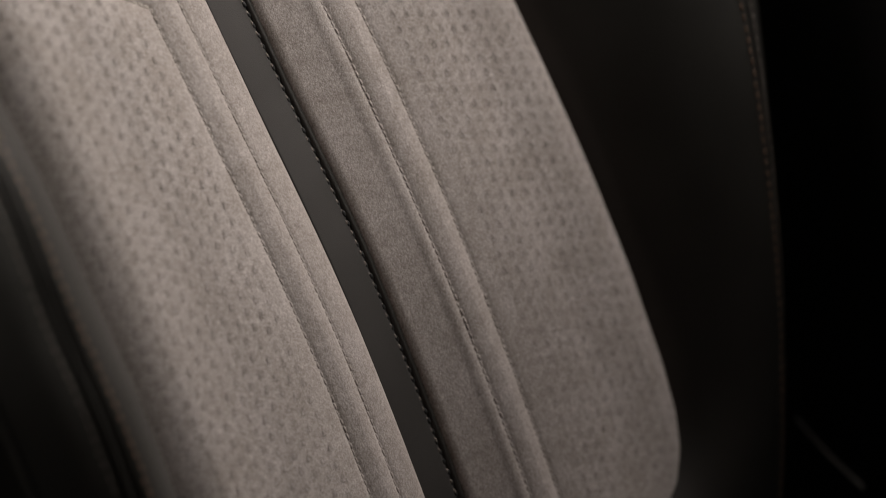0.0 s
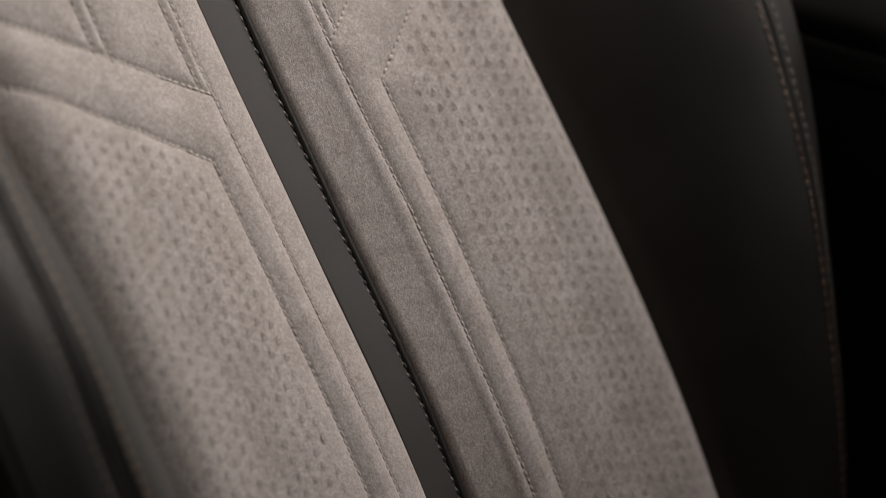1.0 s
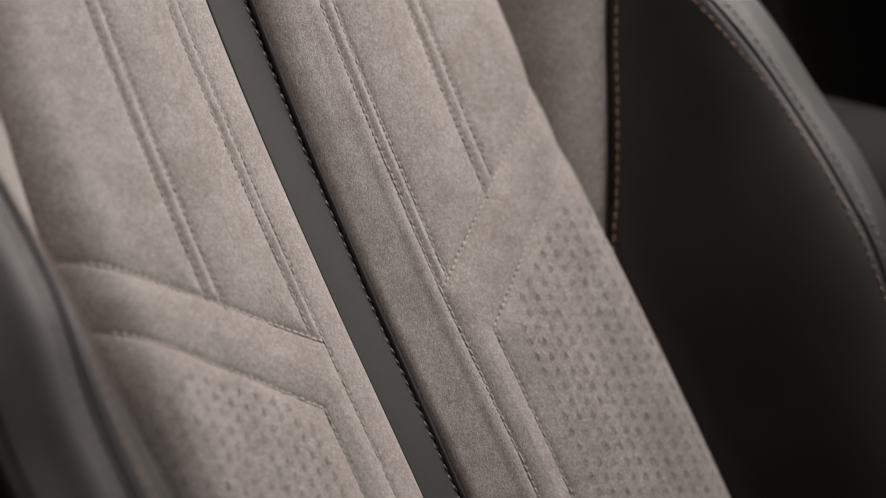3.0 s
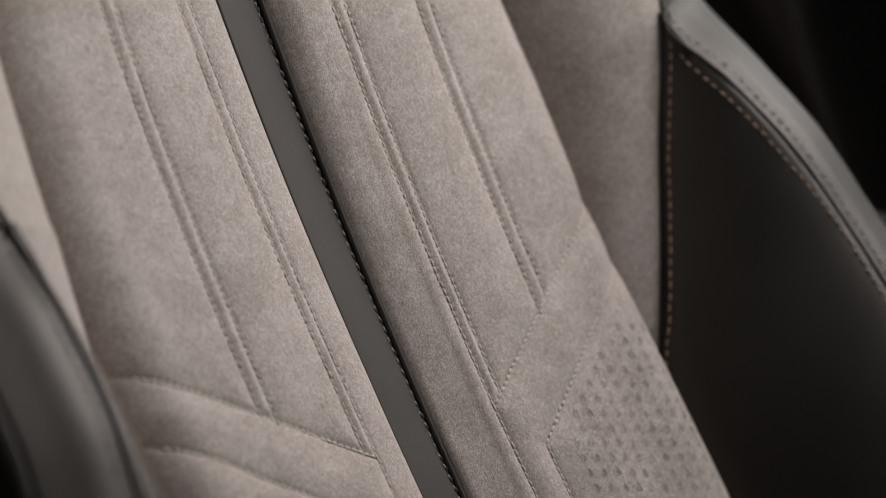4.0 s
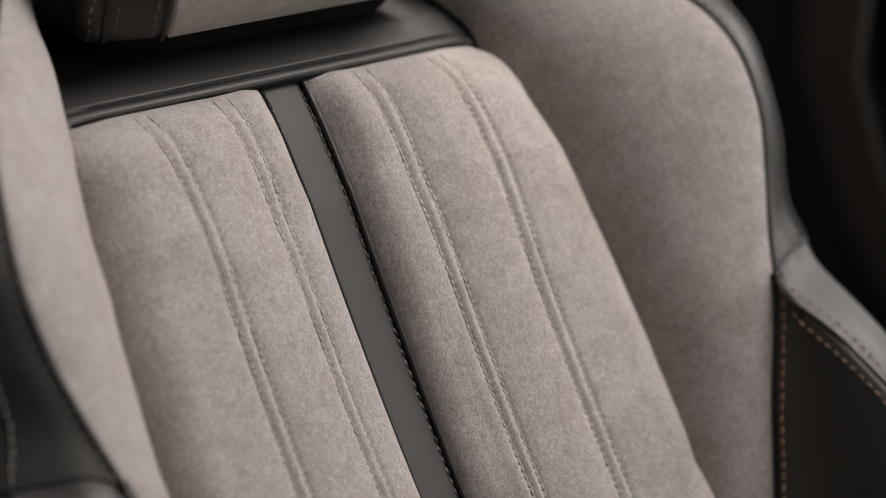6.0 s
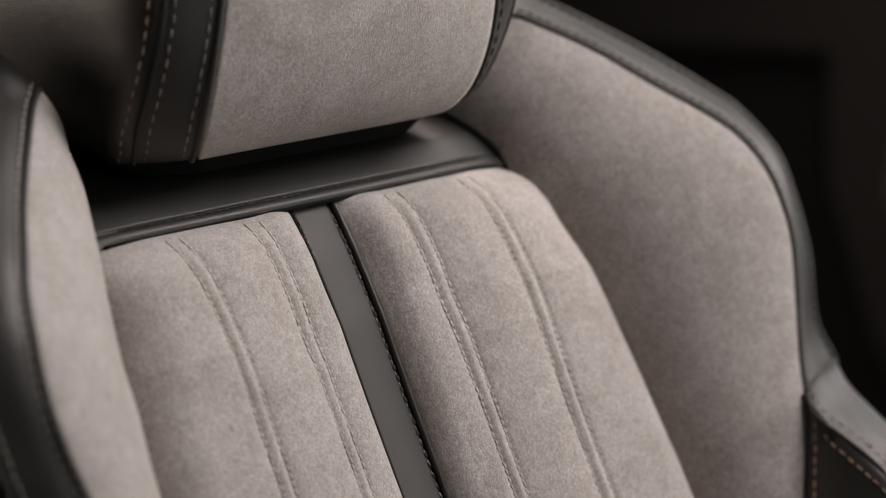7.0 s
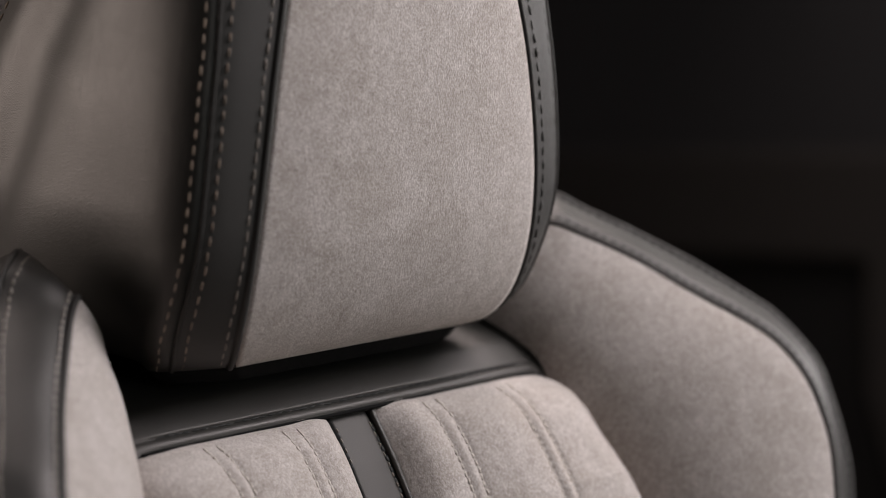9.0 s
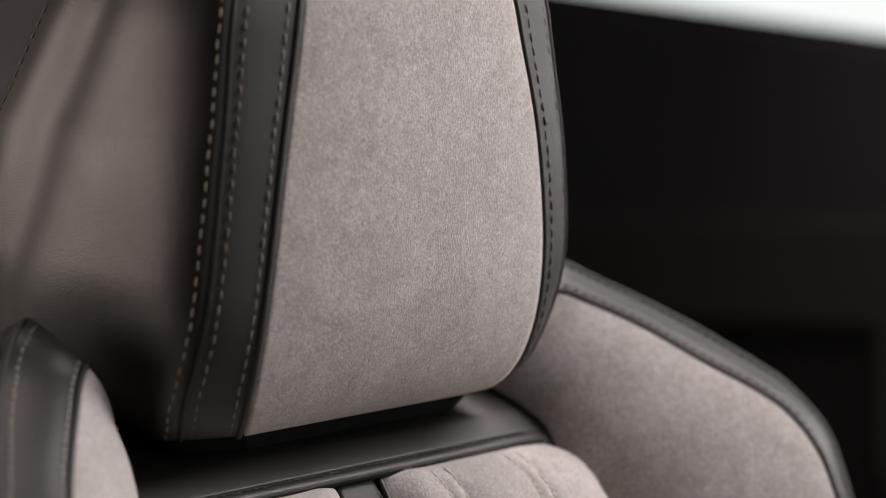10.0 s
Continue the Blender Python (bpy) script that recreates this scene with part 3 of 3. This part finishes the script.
stitches("shoulder_stitching", on_back(x_, -0.0048, -0.0014), back_normal(np.full(160, -0.0048)), DARK_THREAD, car_seat, "dark thread", pitch=0.0056, length=0.0050, width=0.0011, height=0.0004, sink=0.0002)
for sign in (-1, 1):
    tube("shoulder_seam", mirror(inner[:42] + np.array([0, -0.001, 0.001]), sign), 0.0018, PIPING, car_seat)

# back shell that closes the seat behind
rows = []
for s_, w, n in ((-0.10, 0.14, -0.10), (-0.05, 0.19, -0.13), (0.05, 0.25, -0.15), (0.2, 0.26, -0.17), (0.4, 0.28, -0.19), (0.6, 0.28, -0.20), (0.74, 0.26, -0.19)):
    u = np.linspace(-1, 1, 30)
    rows.append(on_back(w * u, s_, n - 0.05 * (1 - u**2)))
patch("back_shell", np.stack(rows), SHELL, car_seat, "charcoal plastic back shell", flip=True, thick=0.006)

# seat cushion and base that carry the backrest
box("seat_cushion", (-0.25, -0.88, 0.14), (0.25, -0.38, 0.30), LEATHER, car_seat, "charcoal leather seat cushion", 0.04)
box("seat_base", (-0.21, -0.80, 0.0), (0.21, -0.10, 0.16), TRIM, car_seat, "black plastic seat base", 0.02)
box("recliner_cover", (-0.20, -0.30, 0.13), (0.20, -0.14, 0.34), TRIM, car_seat, "", 0.03)

# ---------------------------------------------------------------- headrest
headrest = new("headrest")
headrest.parent = car_seat
tagged(headrest, "suede-faced headrest with charcoal leather sides")
H_Z = [1.0015, 1.0035, 1.007, 1.021, 1.044, 1.074, 1.109, 1.149, 1.188, 1.211, 1.235, 1.252, 1.262]
H_X = [0.078, 0.084, 0.090, 0.096, 0.098, 0.097, 0.094, 0.089, 0.081, 0.076, 0.068, 0.057, 0.040]
H_Y = [-0.002, -0.008, -0.016, -0.026, -0.035, -0.041, -0.044, -0.045, -0.044, -0.043, -0.038, -0.030, -0.015]
form = spline(np.stack([H_X, H_Y, H_Z], 1), 100)
for _ in range(4):
    form[1:-1] = (form[:-2] + 2 * form[1:-1] + form[2:]) / 4
hx, hy, hz = form[:, 0], form[:, 1], form[:, 2]
narrow = 0.0031 * smoothstep(1.06, 1.20, hz)
hx = hx - narrow
u = np.linspace(-1, 1, 60)
front = np.stack([hx[:, None] * u[None], hy[:, None] - 0.0065 * (1 - np.abs(u[None]) ** 2.6) * np.clip((hz - 1.0015) / 0.06, 0, 1)[:, None] ** 0.6, np.repeat(hz[:, None], 60, 1)], -1)
patch("front_panel", front, SUEDE, headrest, "greige suede", thick=0.004)


def side_cols(offsets):
    taper = np.interp(hz, [1.0, 1.02, 1.232, 1.262], [0.94, 1.0, 1.0, 0.75])[:, None]
    cols = []
    for dx, dy, dz in offsets:
        deep = 1 + (np.interp(hz, [1.0, 1.145, 1.19, 1.262], [1.32, 1.20, 1.03, 0.75]) - 1) * smoothstep(0.02, 0.12, dy)
        out = min(dx / 0.0293, 1.0)
        wide = (narrow + 0.0034 * smoothstep(1.15, 1.21, hz)) * out
        tuck = 0.016 * (1 - smoothstep(1.0, 1.085, hz)) * smoothstep(0.012, 0.05, dy)
        cols.append(np.stack([hx + wide - tuck + dx * taper[:, 0], hy + 0.005 * out * (1 - smoothstep(1.015, 1.075, hz)) + dy * deep * taper[:, 0] + 0.03 * (1 - taper[:, 0]), hz + dz], 1))
    return np.stack(cols, 1)


strip = smooth_cols(side_cols([(0, 0, 0), (0.0105, 0.0025, 0), (0.021, 0.006, 0.0), (0.0293, 0.0103, 0)]), 18)
cheek = smooth_cols(side_cols([(0.0293, 0.0103, 0), (0.0375, 0.0195, 0), (0.0420, 0.042, 0.002), (0.0405, 0.086, 0.004), (0.034, 0.128, 0.006), (0.022, 0.158, 0.008)]), 30)
# a soft slanting fold across the cheek
cu, cz = np.meshgrid(np.linspace(0, 1, 30), hz)
fold_at = np.interp(cz, [1.0, 1.12, 1.26], [0.90, 0.71, 0.55])
cheek[..., 0] -= 0.0060 * np.exp(-((cu - fold_at) / 0.12) ** 2) - 0.0025 * np.exp(-((cu - fold_at + 0.3) / 0.2) ** 2)
for sign in (-1, 1):
    fl = sign < 0
    if sign > 0:  # the console side draws in a little more towards its foot
        draw = 0.0026 * (1 - smoothstep(1.03, 1.09, hz))[:, None]
        strip[..., 0] -= draw * np.linspace(0, 1, 18)[None]
        cheek[..., 0] -= draw
    patch("side_strip", mirror(strip, sign), STRIPE, headrest, "charcoal leather strip", flip=fl, thick=0.003)
    patch("cheek_panel", mirror(cheek, sign), LEATHER, headrest, "charcoal leather cheek", flip=fl, thick=0.003)
    c = strip[:, 1] + np.array([0.0003, 0.0002, 0])
    tube("edge_piping", mirror(c, sign), 0.0018 if sign < 0 else 0.0014, PIPING, headrest, "thin black piping")
    tube("cheek_seam", mirror(strip[:, -1] + np.array([-0.0004, 0, 0]), sign), 0.0012, PIPING, headrest)
    out = (sign * 0.6, -0.8, 0.0)
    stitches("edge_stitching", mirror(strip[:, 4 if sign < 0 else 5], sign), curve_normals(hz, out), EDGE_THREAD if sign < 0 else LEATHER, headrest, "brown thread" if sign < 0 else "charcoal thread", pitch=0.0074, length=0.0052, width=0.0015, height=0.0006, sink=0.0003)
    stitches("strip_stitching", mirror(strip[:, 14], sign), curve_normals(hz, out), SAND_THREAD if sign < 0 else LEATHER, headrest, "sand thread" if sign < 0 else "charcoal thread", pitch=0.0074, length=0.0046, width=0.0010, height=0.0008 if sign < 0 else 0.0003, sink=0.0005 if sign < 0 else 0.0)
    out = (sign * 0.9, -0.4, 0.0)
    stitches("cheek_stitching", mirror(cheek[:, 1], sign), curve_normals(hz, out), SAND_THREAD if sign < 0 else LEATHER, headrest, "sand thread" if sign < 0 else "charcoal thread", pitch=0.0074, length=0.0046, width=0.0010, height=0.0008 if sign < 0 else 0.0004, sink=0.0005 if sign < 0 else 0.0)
    stitches("rear_stitching", mirror(cheek[:, -2], sign), curve_normals(hz, (sign * 0.95, 0.3, 0.0)), SAND_THREAD, headrest, "sand thread", pitch=0.0074, length=0.0045, width=0.0010, height=0.0008, sink=0.0005)
    box("headrest_post", (sign * 0.06 - 0.006, 0.035, 0.93), (sign * 0.06 + 0.006, 0.047, 1.02), CHROME, headrest, "steel post", 0.003)
# rear and ends
bu = np.linspace(0, 1, 20)
rear = mirror(cheek[:, -1], -1)[:, None] * (1 - bu)[None, :, None] + cheek[:, -1][:, None] * bu[None, :, None]
rear[..., 1] += 0.02 * np.sin(bu * math.pi)[None]
patch("rear_panel", rear, LEATHER, headrest, "", flip=True, thick=0.003)
for row, nm, mt in ((0, "underside", WOVEN), (-1, "crown", LEATHER)):
    ring = np.vstack([front[row], strip[row][1:], cheek[row][1:], rear[row][::-1][1:], mirror(cheek[row], -1)[::-1][1:], mirror(strip[row], -1)[::-1][1:-1]])
    mid = ring.mean(0) + np.array([0, 0, -0.012 if row == 0 else 0.006])
    lv = [ring, ring * 0.93 + mid * 0.07 + np.array([0, 0, -0.007 if row == 0 else 0.004]), ring * 0.6 + mid * 0.4 + np.array([0, 0, -0.006 if row == 0 else 0.003]), ring * 0.02 + mid * 0.98]
    patch(nm, np.stack(lv), mt, headrest, "black woven underside" if row == 0 else "", flip=row == 0, wrap=True)

# ---------------------------------------------------------------- the cabin round it


def structure(name, lo, hi, mat, label, category, bevel=0.004):
    return tagged(box(name, lo, hi, mat, None, "", bevel), label, category, kind="structure")


structure("ground", (-14, -14, -0.42), (14, 14, -0.36), CONCRETE, "smooth grey showroom floor under the car", "floor", 0)
structure("floor", (-0.46, -1.7, -0.05), (1.50, 1.7, 0.0), CARPET, "black carpeted cabin floor", "floor")
# two unseen roof panels, their edges set to shape the overhead light
structure("roof_shade_front", (-0.46, -1.3, 1.42), (1.50, -0.67, 1.47), HEADLINER, "unseen grey roof panel that shades the lower seat", "ceiling")
structure("ceiling", (-0.46, 0.62, 1.42), (1.50, 1.7, 1.47), HEADLINER, "unseen grey roof panel, its edge set to pass overhead light", "ceiling")
# unseen block, made deep so that light from the front fades downwards
structure("front_light_block", (-0.46, -1.75, 0.0), (1.50, -0.98, 0.94), TRIM, "unseen black block that keeps windscreen light off the lower seat", "wall")
structure("wall_rear", (-0.46, 1.6, 0.0), (1.50, 1.7, 1.42), HEADLINER, "grey-brown rear trim of the cabin", "wall")
structure("sill", (-0.46, -1.6, 0.0), (-0.38, -0.20, 0.16), TRIM, "black door sill", "sill")
# pillar out of view, sized to hold light off the door-side bolster
structure("pillar", (-0.46, -0.19, 0.0), (-0.38, 0.14, 1.42), TRIM, "unseen dark pillar that shades the seat's door side", "pillar")
structure("wall_near", (-0.46, 0.15, 0.0), (-0.38, 1.6, 1.0), TRIM, "dark rear side trim below its window", "wall")


def slanted_wall(name, x0, x1, y0, y1, z_front, z_rear, mat, label):
    """The far side trim: its upper edge climbs to the rear."""
    bm = bmesh.new()
    vs = [bm.verts.new(c) for c in ((x0, y0, 0), (x0, y1, 0), (x0, y1, z_rear), (x0, y0, z_front), (x1, y0, 0), (x1, y1, 0), (x1, y1, z_rear - 0.02), (x1, y0, z_front - 0.02))]
    for f in ((3, 2, 1, 0), (4, 5, 6, 7), (0, 1, 5, 4), (1, 2, 6, 5), (2, 3, 7, 6), (3, 0, 4, 7)):
        bm.faces.new([vs[k] for k in f])
    bmesh.ops.bevel(bm, geom=bm.edges[:], offset=0.015, segments=3, affect="EDGES")
    me = bpy.data.meshes.new(name)
    bm.to_mesh(me)
    bm.free()
    me.materials.append(mat)
    return tagged(new(name, me), label, "wall", kind="structure")


wall_far = slanted_wall("wall_far", 1.28, 1.40, -1.6, 1.6, 0.9166, 1.2065, DOOR, "dark far door trim below its window")


def door_part(name, outline, x0, x1, mat, label):
    """A padded piece of the far door, by its outline in y and z."""
    bm = bmesh.new()
    face = bm.faces.new([bm.verts.new((x1, y, z)) for y, z in outline])
    out = bmesh.ops.extrude_face_region(bm, geom=[face])
    bmesh.ops.translate(bm, vec=(x0 - x1, 0, 0), verts=[v for v in out["geom"] if isinstance(v, bmesh.types.BMVert)])
    bmesh.ops.recalc_face_normals(bm, faces=bm.faces[:])
    bmesh.ops.bevel(bm, geom=[e for e in bm.edges if all(abs(v.co.x - x0) < 1e-5 for v in e.verts)], offset=0.006, segments=3, affect="EDGES")
    me = bpy.data.meshes.new(name)
    bm.to_mesh(me)
    bm.free()
    me.materials.append(mat)
    ob = new(name, me)
    ob.parent = wall_far
    return tagged(ob, label)


door_part("door_panel", ((1.30, 0.895), (0.20, 0.975), (0.20, 0.40), (0.40, 0.40), (0.469, 0.494), (0.53, 0.576), (0.583, 0.719), (0.586, 0.842), (1.30, 0.800)), 1.262, 1.278, DOOR_PANEL, "padded dark brown door panel")
# the recess is a flat sheet, its shade put into the black colour
door_part("door_recess_shade", ((1.30, 0.799), (0.588, 0.840), (0.586, 0.719), (0.533, 0.576), (0.472, 0.494), (0.403, 0.40), (1.30, 0.40)), 1.274, 1.278, WOVEN, "flat black sheet that stands for the shaded door recess")
structure("roof_rail", (1.28, -1.6, 1.37), (1.40, 1.6, 1.42), TRIM, "dark roof rail over the far window", "trim", 0.004)
# the wall's emission stands in for light falling on it
m, nt, p = material("glowing_hall_wall")
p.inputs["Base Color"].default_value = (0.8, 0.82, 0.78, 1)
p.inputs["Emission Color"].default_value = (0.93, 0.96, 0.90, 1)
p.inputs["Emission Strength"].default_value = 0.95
structure("backdrop", (3.5, -3.5, -0.36), (3.6, 5.0, 3.2), m, "white hall wall beyond the far window, brightened by its own glow", "backdrop", 0)

# second front seat, across the console
tagged(car_seat, group="front seats")
copy_thing(car_seat, pose(0.93, 0.0, 0.0))

# console between the seats
console = new("centre_console")
tagged(console, "dark plastic centre console with a padded grey armrest", "console")
box("console_body", (0.335, -0.95, 0.0), (0.431, 0.05, 0.612), TRIM, console, "", 0.02)
profile = spline([(0.338, 0.630), (0.3335, 0.634), (0.336, 0.645), (0.350, 0.664), (0.372, 0.679), (0.398, 0.687), (0.420, 0.687), (0.436, 0.678), (0.441, 0.655), (0.438, 0.630)], 40)
along = np.concatenate([[-0.56, -0.555, -0.545], np.linspace(-0.53, 0.0, 20), [0.015, 0.025, 0.03]])
swell_ = np.interp(along, [-0.56, -0.53, 0.0, 0.03], [0.55, 1.0, 1.0, 0.55])
pad_ = np.stack([np.stack([np.full(len(along), 0.388) + (px - 0.388) * (0.8 + 0.2 * swell_), along, 0.630 + (pz - 0.630) * swell_], 1) for px, pz in profile], 1)
patch("armrest_pad", pad_, ARMREST, console, "grey leather armrest pad", flip=True, thick=0.004)
box("armrest_rim", (0.329, -0.57, 0.610), (0.440, 0.04, 0.629), TRIM, console, "", 0.006)
edge_ = np.stack([np.full(80, 0.3337), np.linspace(-0.52, 0.0, 80), np.full(80, 0.637)], 1)
stitches("armrest_stitching", edge_, curve_normals(edge_, (-1.0, 0.0, 0.2)), COPPER, console, "copper thread", pitch=0.0062, length=0.0044, width=0.0015, height=0.0010)
strip_ = spline([(0.333, -0.352, 0.300), (0.331, -0.376, 0.285), (0.333, -0.403, 0.268)], 12)
tube("console_trim", strip_, np.linspace(0.0008, 0.0026, 12), CHROME, console, "slim metal trim strip")
